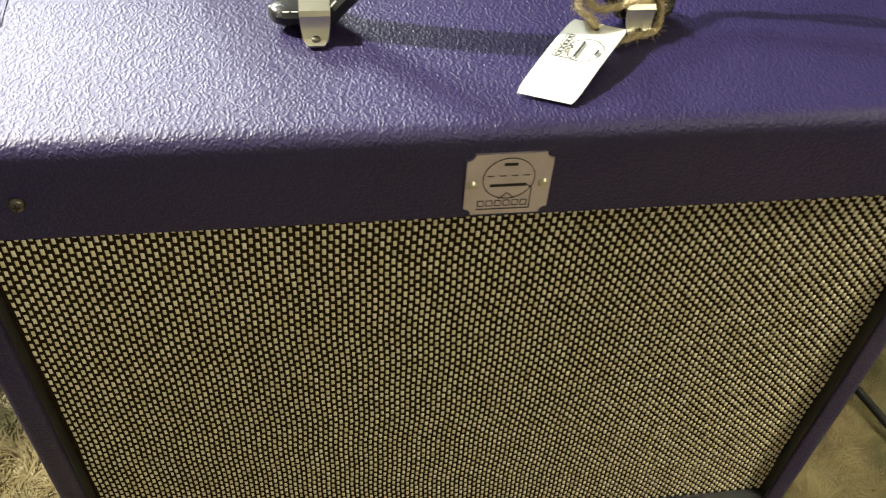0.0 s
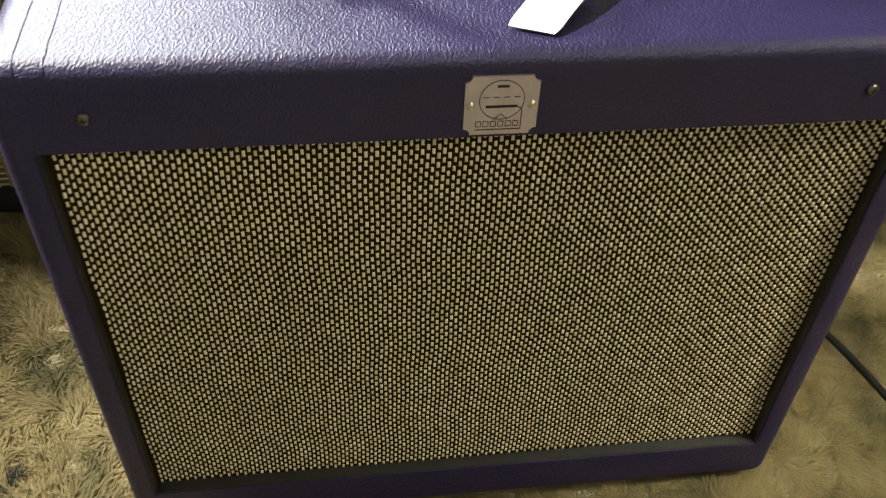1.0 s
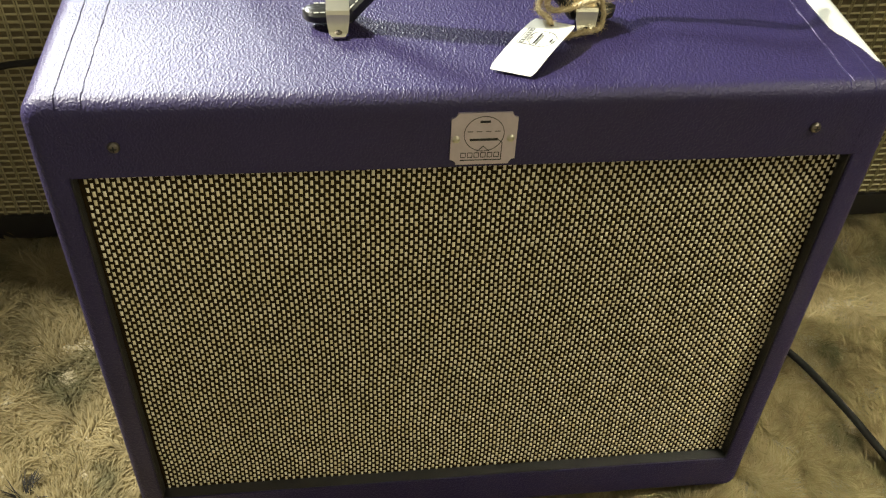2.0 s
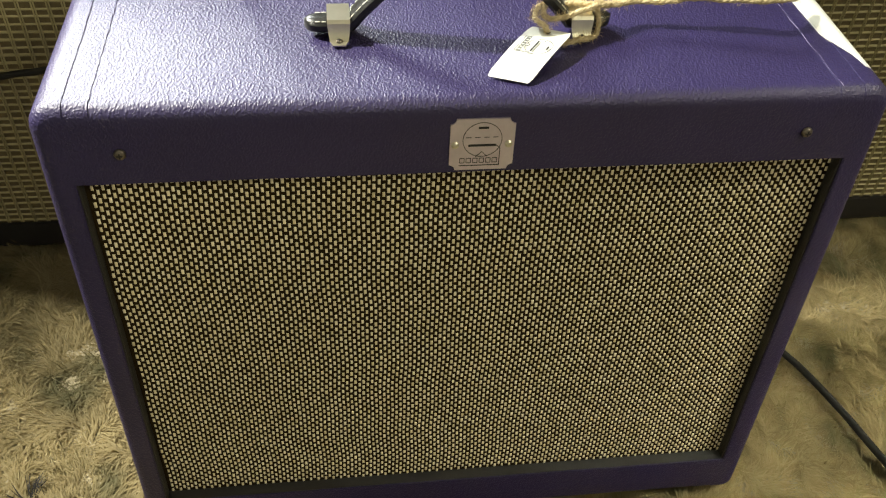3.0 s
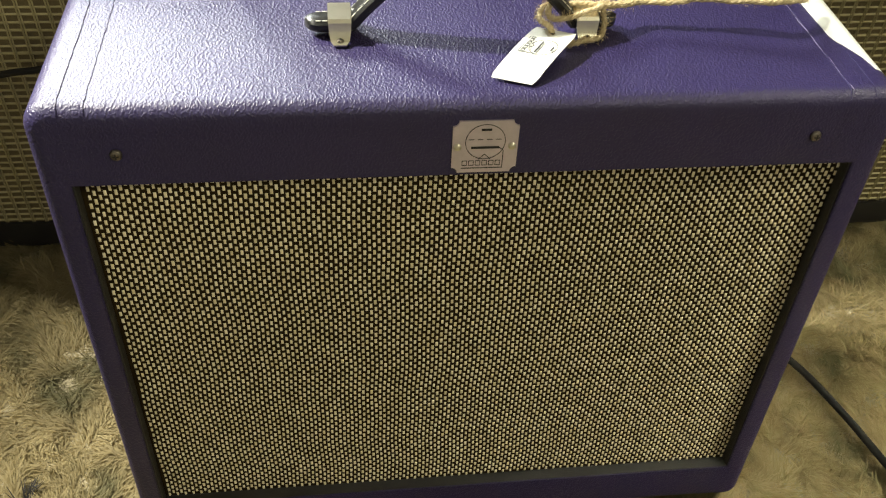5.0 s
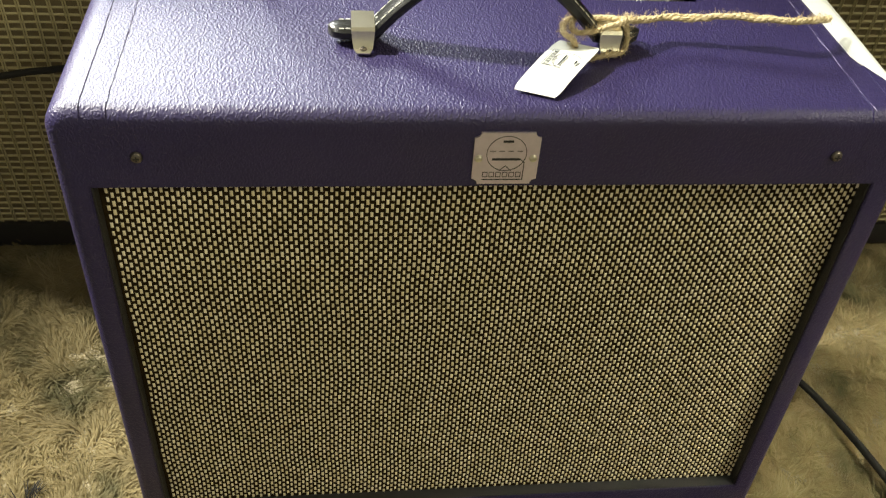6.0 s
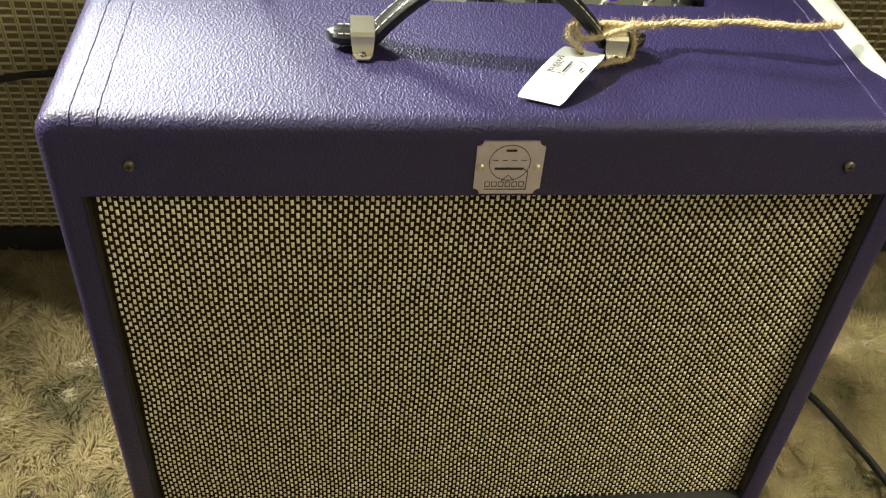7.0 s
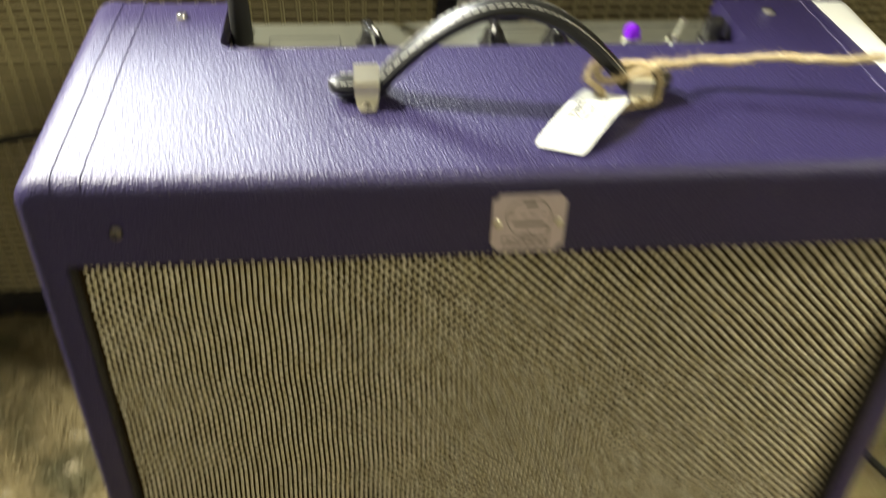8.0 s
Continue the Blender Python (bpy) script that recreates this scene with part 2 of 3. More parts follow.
def pile(name, label, mat, xy, seed, length, wide, lean=1.0):
    """Bent tapering fibres rooted at xy, combed in whirls."""
    rng = np.random.default_rng(seed)
    n = len(xy)
    every = max(1, n // 24000)
    field = np.array([noise.noise_vector(Vector((x * 13, y * 13, 0.3))) for x, y in xy[::every]])
    idx = np.minimum(np.arange(n) // every, len(field) - 1)
    turn = np.arctan2(field[idx, 1], field[idx, 0]) * 2.0 + rng.normal(0, 0.4, n)
    size = length * rng.uniform(0.6, 1.3, n)
    tilt = np.clip(rng.normal(1.15, 0.25, n), 0.3, 1.6) * lean
    side = np.stack([-np.sin(turn), np.cos(turn), np.zeros(n)], 1)
    fwd = np.stack([np.cos(turn), np.sin(turn), np.zeros(n)], 1)
    curl = rng.normal(0, 0.3, n) + field[idx, 2] * 0.8
    hill = 0.006 * np.sin(xy[:, 0] * 71 + 2 * np.sin(xy[:, 1] * 45)) * np.sin(xy[:, 1] * 83 + 2 * np.sin(xy[:, 0] * 52)) - 0.026
    pos = np.stack([xy[:, 0], xy[:, 1], hill], 1)
    w = wide * rng.uniform(0.6, 1.3, n)
    rows = []
    for i, (frac, taper) in enumerate(((0, 1.0), (0.55, 1.0), (0.45, 0.3))):
        ang = np.minimum(tilt * (0.5 + 0.5 * i), 1.72)
        step = (fwd * np.sin(ang)[:, None] + side * (curl * i * 0.4)[:, None] + np.array([0, 0, 1.0]) * np.cos(ang)[:, None]) * (size * frac)[:, None]
        pos = pos + step
        rows += [pos - side * (w * taper / 2)[:, None], pos + side * (w * taper / 2)[:, None]]
    verts = np.stack(rows, 1).reshape(-1, 3)
    base = (np.arange(n) * 6)[:, None]
    faces = np.concatenate([base + np.array(q) for q in ([0, 1, 3, 2], [2, 3, 5, 4])])
    ob = part(name, flat_mesh(name, verts, faces), mat, None, sharp=0)
    return tagged(ob, label, "carpet", kind="stuff")


def ordered(xy, cell=0.012):
    """Neighbours next to one another, so that tufts share their lie."""
    key = np.floor(xy[:, 1] / cell) * 10000 + np.floor(xy[:, 0] / cell)
    return xy[np.argsort(key, kind="stable")]


def scattered(seed, count, x0, x1, y0, y1, free):
    """Random roots in a stretch of floor, leaving out what free() rejects."""
    g = np.random.default_rng(seed)
    xy = np.stack([g.uniform(x0, x1, count), g.uniform(y0, y1, count)], 1)
    return ordered(xy[free(xy[:, 0], xy[:, 1])])


def under_amp(x, y):
    return (np.abs(x - 0.003) < 0.305) & (y > -0.03)


near = scattered(4, 520000, -0.80, 0.86, -0.16, 0.45, lambda x, y: ~under_amp(x, y))
far = scattered(5, 90000, -1.5, 1.5, -1.1, 0.9, lambda x, y: ~((x > -0.80) & (x < 0.86) & (y > -0.16) & (y < 0.45)))
pile("carpet_pile", "shaggy beige and grey long-pile carpet", PILE, near, 5, 0.021, 0.0013)
pile("outer_carpet_pile", "shaggy beige and grey long-pile carpet further out", PILE, far, 9, 0.034, 0.0045)
rng = np.random.default_rng(4)
tuft = np.stack([rng.normal(-0.462, 0.004, 40), rng.normal(0.026, 0.006, 40)], 1)
pile("dark_carpet_tuft", "small tuft of dark fibres in the beige carpet", DARK_PILE, tuft, 6, 0.026, 0.0016, 0.5)

# ---------------------------------------------------------------- amplifier
CX, HALF, DEPTH, TOP, BASE = 0.0027, 0.3214, 0.257, 0.512, -0.002
amp = thing("guitar_amplifier", "purple vinyl covered combo guitar amplifier standing on shaggy carpet", "amplifier")


def outer(e=0.0, ef=0.0):
    """The cabinet's rounded block: wide rounds along its top sides, smaller ones elsewhere."""
    x0, x1, y0, y1, z0, z1 = CX - HALF - e, CX + HALF + e, -ef, DEPTH + e, BASE - e, TOP + e
    ring = []
    for cx, cz, r, a0 in ((x1, z1, 0.017 + e, 0), (x0, z1, 0.017 + e, 90), (x0, z0, 0.014 + e, 180), (x1, z0, 0.014 + e, 270)):
        sx, sz = (-1 if cx == x1 else 1), (-1 if cz == z1 else 1)
        for k in range(9):
            a = radians(a0 + 90 * k / 8)
            ring.append((cx + sx * r + r * math.cos(a), cz + sz * r + r * math.sin(a)))
    bm = bmesh.new()
    front = [bm.verts.new((x, y0, z)) for x, z in ring]
    back = [bm.verts.new((x, y1, z)) for x, z in ring]
    n = len(ring)
    ends = [bm.faces.new(front), bm.faces.new(back[::-1])]
    for i in range(n):
        bm.faces.new((front[i], back[i], back[(i + 1) % n], front[(i + 1) % n]))
    bmesh.ops.recalc_face_normals(bm, faces=bm.faces)
    bmesh.ops.bevel(bm, geom=[e for f in ends for e in f.edges], offset=0.0115, segments=5, profile=0.5, affect="EDGES")
    return bm


LEAN = math.tan(radians(5))


def lean(me):
    """The front leans back; the rear stays upright."""
    for v in me.vertices:
        if v.co.y < 0.06 or v.co.z < 0.49:
            v.co.y -= (0.477 - v.co.z) * LEAN * max(0.0, min(1.0, (0.24 - v.co.y) / 0.18))
    return me


def opening(g=0.0):
    return box(-0.2970 - g, 0.3008 + g, -0.2, 0.235 + g, 0.0525 - g, 0.4500 + g)


def notch(g=0.0):
    return box(-0.2105 + g, 0.2045 - g, 0.1705 + g, 0.6, 0.455, 0.7, 0.012, 4)


def ragged(sx, x_in, x_out):
    """A block whose inner face wanders a little, as a hand-cut edge does."""
    bm = bmesh.new()
    ny, nz = 70, 80
    near, far = {}, {}
    for i in range(ny + 1):
        for j in range(nz + 1):
            y, z = -0.1 + 0.5 * i / ny, -0.06 + 0.66 * j / nz
            wob = 0.0013 * noise.noise(Vector((y * 110, z * 110, x_in * 50))) + 0.0008 * noise.noise(Vector((y * 18, z * 18, x_in * 30)))
            near[i, j] = bm.verts.new((x_in + wob, y, z))
            far[i, j] = bm.verts.new((x_out, y, z))
    for i in range(ny):
        for j in range(nz):
            for g in (near, far):
                bm.faces.new((g[i, j], g[i + 1, j], g[i + 1, j + 1], g[i, j + 1]))
    ring = [(i, 0) for i in range(ny)] + [(ny, j) for j in range(nz)] + [(i, nz) for i in range(ny, 0, -1)] + [(0, j) for j in range(nz, 0, -1)]
    for a, b in zip(ring, ring[1:] + ring[:1]):
        bm.faces.new((near[a], near[b], far[b], far[a]))
    return bm


part("cabinet_shell", lean(carved(outer(), [("DIFFERENCE", opening()), ("DIFFERENCE", notch())])), PURPLE, amp)
for sx in (-1, 1):
    for lap, e in (((0.2795, 0.0006), (0.2975, 0.0013)) if sx < 0 else ((0.2770, 0.0006), (0.2965, 0.0012))):
        me = carved(outer(e, 0.25 * e), [("INTERSECT", ragged(sx, CX + sx * lap, CX + sx * 0.5)), ("DIFFERENCE", opening(0.001))])
        part("vinyl_overlap", lean(me), PURPLE, amp)

# thin pale line in short runs beside the right-hand overlap
seam_rng = random.Random(12)
seam = bmesh.new()
y = 0.008
while y < 0.235:
    run = seam_rng.uniform(0.004, 0.016)
    q = [Vector((0.2814 - 0.023 * k + 0.0005 * math.sin(k * 160), k, TOP + 0.0005)) for k in (y, y + run / 2, y + run)]
    sweep(seam, q, circle(seam_rng.uniform(0.00008, 0.00024), 6))
    y += run + seam_rng.choice((0.0005, 0.001, 0.003))
part("seam_edge", seam, SEAM, amp, "pale broken line along the vinyl overlap")

# grille: a dark cloth on its board with raised straw-coloured threads
GY = 0.0125
baffle = part("baffle_board", box(-0.2968, 0.3006, GY + 0.003, GY + 0.018, 0.0530, 0.4495), BLACK_VINYL, amp, smooth=False)
# black lining at the sides, deepening the recess's shade
part("opening_lining", lean(mesh_of(box(-0.29695, -0.2955, 0.0015, GY - 0.0003, 0.0530, 0.4495), "lining", False)), BLACK_VINYL, amp, "black edge lining, also standing in for shade in the recess")
part("opening_lining", lean(mesh_of(box(0.2992, 0.30075, 0.0015, GY - 0.0003, 0.0530, 0.4495), "lining", False)), BLACK_VINYL, amp, "black edge lining, also standing in for shade in the recess")
# the bottom strip blackens the ledge in place of shade
part("opening_lining", lean(mesh_of(box(-0.2954, 0.2991, 0.0012, GY - 0.0003, 0.0526, 0.0536), "lining", False)), BLACK_VINYL, amp, "black edge lining, also standing in for shade in the recess")
cloth = part("grille_cloth", box(-0.2969, 0.3007, GY, GY + 0.0028, 0.0528, 0.4497), DARK_CLOTH, amp, "dark brown cloth woven with raised straw threads", smooth=False)


def woven_floats():
    px, pz, w, h, d = 0.00785, 0.00797, 0.00115, 0.00240, 0.0012
    xs, zs = [], []
    nx, nz = int(0.597 / px), int(0.3945 / pz)
    for row in range(2 * nz + 1):
        off = 0 if row % 2 else px / 2
        for c in range(nx + 1):
            x = -0.2952 + c * px + off
            if -0.2932 < x < 0.2975:
                xs.append(x)
                zs.append(0.0552 + row * pz / 2)
    rng = np.random.default_rng(8)
    n = len(xs)
    c = np.stack([np.array(xs) + rng.normal(0, 0.00008, n), np.full(n, GY), np.array(zs) + rng.normal(0, 0.0001, n)], 1)
    c[:, 0] += 0.0006 * np.sin(c[:, 2] * 31) + 0.0004 * np.sin(c[:, 2] * 90)
    c[:, 2] += 0.0006 * np.sin(c[:, 0] * 23)
    tx = [(-1, 0.0), (-0.55, 0.95), (0, 0.62), (0.55, 0.95), (1, 0.0)]
    tz = [(-1, 0.05), (-0.6, 0.9), (0.6, 0.9), (1, 0.05)]
    shape = np.array([(a * w, -p * q * d, b * h) for b, q in tz for a, p in tx])
    grow = rng.uniform(0.9, 1.08, (n, 1, 1))
    verts = (c[:, None, :] + shape[None] * grow).reshape(-1, 3)
    quads = [(r * 5 + k, r * 5 + k + 1, r * 5 + k + 6, r * 5 + k + 5) for r in range(3) for k in range(4)]
    faces = ((np.arange(n) * 20)[:, None, None] + np.array(quads)[None]).reshape(-1, 4)
    return flat_mesh("weave", verts, faces)


tagged(part("weave", woven_floats(), FLOATS, cloth, "raised straw-coloured threads", sharp=0), kind="stuff")

# two screws in the front panel


def screw(parent, at, r, mat, axis="-Y", label=""):
    head = part("screw", lathe([(r, 0), (r, r * 0.25), (r * 0.8, r * 0.55), (r * 0.4, r * 0.7), (r * 0.05, r * 0.72)], at, axis, 16), mat, parent, label)
    x, y, z = at
    for a, b in ((r * 0.5, r * 0.12), (r * 0.12, r * 0.5)):
        if axis == "-Y":
            bm = box(x - a, x + a, y - r * 0.76, y - r * 0.4, z - b, z + b)
        else:
            bm = box(x - a, x + a, y - b, y + b, z + r * 0.4, z + r * 0.76)
        part("slot", bm, INK, head, smooth=False)
    return head


for sx in (-0.2605, 0.2605):
    screw(amp, (sx, -0.0002, 0.4763), 0.0044, BRASS, label="dark aged nickel screw")

# badge: a plate with scooped corners, two round rivets and an engraved emblem
BXC, BZC, BW, BH = 0.0024, 0.4750, 0.0245, 0.0222


def badge_outline(w, h, r, n=6):
    pts = []
    for cx, cz, a0 in ((w, h, 180), (-w, h, 270), (-w, -h, 0), (w, -h, 90)):
        arc = [(cx + r * math.cos(radians(a0 + 90 * i / n)), cz + r * math.sin(radians(a0 + 90 * i / n))) for i in range(n + 1)]
        pts += arc[::-1]
    return pts


def plate(outline, y0, y1, cx, cz):
    bm = bmesh.new()
    a = [bm.verts.new((cx + x, y0, cz + z)) for x, z in outline]
    b = [bm.verts.new((cx + x, y1, cz + z)) for x, z in outline]
    bm.faces.new(a)
    bm.faces.new(b[::-1])
    for i in range(len(a)):
        j = (i + 1) % len(a)
        bm.faces.new((a[i], b[i], b[j], a[j]))
    return bm


badge = part("badge", plate(badge_outline(BW, BH, 0.0045), -0.0014, 0.0, BXC, BZC), BRUSHED, amp, "brushed metal badge with an engraved emblem")
for sx in (-0.0206, 0.0202):
    part("rivet", lathe([(0.0030, 0), (0.0029, 0.0009), (0.0020, 0.0019), (0.0003, 0.0023)], (BXC + sx, -0.0014, BZC + 0.0005), "-Y", 14), NICKEL, badge, "bright round-headed rivet")


def strokes(lines, y, cx, cz, thick):
    """Flat inked strokes: (x0, z0, x1, z1, width) in one mesh."""
    bm = bmesh.new()
    for x0, z0, x1, z1, w in lines:
        d = Vector((x1 - x0, 0, z1 - z0))
        s = Vector((-d.z, 0, d.x)).normalized() * w / 2
        p, q = Vector((cx + x0, y, cz + z0)), Vector((cx + x1, y, cz + z1))
        low = [bm.verts.new(v) for v in (p - s, q - s, q + s, p + s)]
        up = [bm.verts.new(v.co + Vector((0, -thick, 0))) for v in low]
        bm.faces.new(up)
        for i in range(4):
            j = (i + 1) % 4
            bm.faces.new((low[i], low[j], up[j], up[i]))
    return bm


def emblem_lines(k=1.0):
    R = 0.0148 * k
    ring = []
    n = 40
    for i in range(n):
        a, b = 2 * math.pi * i / n, 2 * math.pi * (i + 1) / n
        ring.append((R * math.cos(a), 0.0045 * k + R * math.sin(a), R * math.cos(b), 0.0045 * k + R * math.sin(b), 0.0005 * k))
    L = [(-0.0035, 0.0148, 0.0042, 0.0148, 0.0019), (-0.0105, -0.0004, 0.0105, -0.0004, 0.0019)]
    L += [(-0.0125 + i * 0.0068, 0.0066, -0.0085 + i * 0.0068, 0.0066, 0.0005) for i in range(4)]
    L += [(-0.0045, -0.0105, 0.0, -0.0060, 0.0005), (0.0, -0.0060, 0.0045, -0.0105, 0.0005)]
    L += [(0.0105, -0.0004, 0.0138, -0.0030, 0.0006), (0.0138, -0.0030, 0.0138, -0.0185, 0.0006), (0.0138, -0.0182, -0.017, -0.0182, 0.0007)]
    bars = [(-0.0165 + i * 0.0050, -0.0138, -0.0130 + i * 0.0050, -0.0138, 0.0040) for i in range(6)]
    return ring, [tuple(v * k for v in l) for l in L], [tuple(v * k for v in l) for l in bars]


def blocks(row, ink):
    """Plain upright blocks in outline, one for each bar of a row."""
    out = []
    for a, b, c, d, w in row:
        out += [(a, b - w / 2, a, b + w / 2, ink), (c, b - w / 2, c, b + w / 2, ink), (a, b - w / 2, c, b - w / 2, ink), (a, b + w / 2, c, b + w / 2, ink)]
    return out


ring, marks, bars = emblem_lines()
part("emblem", strokes(ring + marks, -0.0014, BXC, BZC, 0.00025), INK, badge, smooth=False)
part("wordmark_bars", strokes(blocks(bars, 0.0005), -0.0014, BXC, BZC, 0.00025), INK, badge, smooth=False)

for ob in [baffle, cloth, *cloth.children, badge, *badge.children] + [o for o in amp.children if o.name.startswith("screw")]:
    for o in (ob, *(ob.children if ob.name.startswith("screw") else ())):
        lean(o.data)

# carrying handle
HY = 0.0995


def handle_z(x):
    u = abs(x) / 0.0965
    return 0.5215 if u > 0.90 else 0.5215 + 0.057 * (math.cos(u / 0.90 * math.pi / 2) ** 0.9)


HX = -0.0044
strap_path = [Vector((HX + x, HY, handle_z(x))) for x in np.linspace(-0.1225, 0.1225, 91)]


def strap_scale(t):
    e = min(t, 1 - t) * 0.245
    s = math.sqrt(max(0.02, 1 - (1 - min(e / 0.012, 1)) ** 2))
    return s, 0.6 + 0.4 * s


cross = [(a * 0.0098, b * 0.0046) for a, b in ((-1, -0.5), (-0.8, -1), (0.8, -1), (1, -0.5), (1, 0.4), (0.75, 0.85), (0.45, 1.15), (-0.45, 1.15), (-0.75, 0.85), (-1, 0.4))]
strap = part("handle_strap", sweep(bmesh.new(), strap_path, cross, scale=strap_scale), LEATHER, amp, "black leather strap handle with white stitching")
stitch = bmesh.new()
for off in (-0.0070, 0.0070):
    xs = np.arange(-0.114, 0.114, 0.0050)
    for x in xs:
        if 0.0845 < abs(x) < 0.1075:
            continue
        ends = []
        for q in (x, x + 0.0018, x + 0.0037):
            slope = (handle_z(q + 0.001) - handle_z(q - 0.001)) / 0.002
            up = Vector((-slope, 0, 1)).normalized()
            ends.append(Vector((HX + q, HY + off, handle_z(q))) + up * 0.0043)
        sweep(stitch, ends, circle(0.0005, 5))
tagged(part("stitching", stitch, THREAD, strap, "white stitching"), kind="stuff")
for sx in (-1, 1):
    x = HX + sx * 0.0960
    w = 0.0088
    prof = [(0.0758, 0.5136), (0.0812, 0.5146), (0.0838, 0.5176), (0.0852, 0.5220), (0.0860, 0.5274), (0.0876, 0.5290), (0.1114, 0.5290), (0.1130, 0.5274), (0.1138, 0.5220), (0.1152, 0.5176), (0.1178, 0.5146), (0.1232, 0.5136)]
    bm = bmesh.new()
    rows = []
    for k, (y, z) in enumerate(prof):
        ww = w * (0.55, 0.82, 0.88, 0.95, 1, 1)[min(k, len(prof) - 1 - k)]
        rows.append([bm.verts.new((x - ww, y, z)), bm.verts.new((x + ww, y, z))])
    for a, b in zip(rows, rows[1:]):
        bm.faces.new((a[0], a[1], b[1], b[0]))
    thicken(bm, -0.0013)
    clip = part("handle_clip", bm, NICKEL, amp, "nickel-plated handle bracket")
    part("rivet", lathe([(0.0028, 0), (0.0026, 0.0006), (0.0006, 0.0009)], (x, 0.0995, 0.5294), "Z", 14), NICKEL, clip)
    screw(clip, (x, 0.0808, 0.5150), 0.0030, BRASS, "Z")

# recessed control panel with knobs, lamp, switch, fuse holder and jack
panel = part("control_panel", box(-0.2100, 0.2040, 0.1710, 0.2535, 0.484, 0.490, 0.001, 1), CHASSIS, amp, "pale metal control panel with printed lines")
part("chassis_box", box(-0.2070, 0.2010, 0.174, 0.252, 0.457, 0.4838), BLACK_VINYL, amp, smooth=False)
printed = bmesh.new()
for x0, x1, y0, y1 in ((-0.178, -0.120, 0.205, 0.2056), (-0.178, -0.120, 0.228, 0.2286), (-0.178, -0.1774, 0.205, 0.2286), (-0.1206, -0.120, 0.205, 0.2286),
                       (-0.07, 0.19, 0.242, 0.2426), (-0.07, 0.11, 0.2365, 0.2370)):
    tmp = box(x0, x1, y0, y1, 0.4899, 0.4903)
    me = mesh_of(tmp, "line", False)
    printed.from_mesh(me)
    bpy.data.meshes.remove(me)
part("printed_panel_ink", printed, INK, panel, smooth=False)


def pointer_knob(x, turn):
    """Bakelite pointer knob: a skirt and a tapered bar-shaped grip."""
    y, z = 0.209, 0.490
    knob = part("knob", lathe([(0.0125, 0), (0.0125, 0.004), (0.010, 0.0075), (0.0085, 0.012), (0.007, 0.0155), (0.001, 0.0165)], (x, y, z), "Z", 24), BAKELITE, amp, "black pointer knob")
    bm = box(-0.0042, 0.0042, -0.0155, 0.0125, 0.0045, 0.0205, 0.0022, 3)
    for v in bm.verts:
        v.co.x *= 1 - 0.35 * max(0, -v.co.y / 0.0155)
    bmesh.ops.transform(bm, matrix=Matrix.Translation((x, y, z)) @ Matrix.Rotation(radians(turn), 4, "Z"), verts=bm.verts)
    grip = part("grip", bm, BAKELITE, knob)
    bm = box(-0.0006, 0.0006, -0.0152, -0.004, 0.0204, 0.0209)
    bmesh.ops.transform(bm, matrix=Matrix.Translation((x, y, z)) @ Matrix.Rotation(radians(turn), 4, "Z"), verts=bm.verts)
    part("pointer_line", bm, THREAD, grip, "white pointer line", smooth=False)


for x, turn in ((-0.095, 20), (0.005, -12), (0.057, -15)):
    pointer_knob(x, turn)
lampx = 0.1205
bezel = part("pilot_lamp", lathe([(0.0095, 0), (0.0095, 0.003), (0.0078, 0.006), (0.0078, 0.009), (0.0068, 0.0095)], (lampx, 0.208, 0.490), "Z", 20), STEEL, amp, "chrome pilot lamp bezel")
part("jewel", lathe([(0.0072, 0), (0.0072, 0.003), (0.0058, 0.0075), (0.0035, 0.010), (0.0004, 0.0112)], (lampx, 0.208, 0.4992), "Z", 9), JEWEL, bezel, "glowing purple faceted jewel", sharp=10)
toggle = part("toggle_switch", lathe([(0.0075, 0), (0.0075, 0.0022), (0.0055, 0.0028), (0.0052, 0.008), (0.003, 0.0085)], (0.1565, 0.207, 0.490), "Z", 6), STEEL, amp, "chrome toggle switch")
part("lever", sweep(bmesh.new(), [Vector((0.1565, 0.207, 0.497)), Vector((0.158, 0.204, 0.507)), Vector((0.1595, 0.2015, 0.515)), Vector((0.1598, 0.201, 0.5165))], circle(0.0021, 10), up=Vector((0, 1, 0)), scale=lambda t: (0.75 + 0.6 * t, 0.75 + 0.6 * t)), STEEL, toggle)
fuse = part("fuse_holder", lathe([(0.0115, 0), (0.0115, 0.004), (0.0088, 0.0055), (0.0088, 0.019), (0.0075, 0.021), (0.001, 0.0213)], (0.1915, 0.213, 0.490), "Z", 18), BAKELITE, amp, "black fuse holder")
for x in (-0.244, 0.239):
    screw(amp, (x, 0.221, TOP + 0.0004), 0.0052, STEEL, "Z", "bright steel screw")

# plug and lead in the input jack
lead = thing("guitar_lead", "black guitar lead with a grey plug standing in the panel", "cable", (-0.198, 0.213, 0.490))


def rel(points, o=(-0.198, 0.213, 0.490)):
    return [tuple(np.array(p) - np.array(o)) for p in points]


part("jack_nut", lathe([(0.008, 0), (0.008, 0.003), (0.0055, 0.0035)], (0, 0, 0), "Z", 6), STEEL, lead)
part("plug_barrel", lathe([(0.0048, 0.002), (0.0085, 0.004), (0.0085, 0.030), (0.0075, 0.042), (0.005, 0.058), (0.0036, 0.066)], (0, 0, 0), "Z", 20), RUBBER, lead)
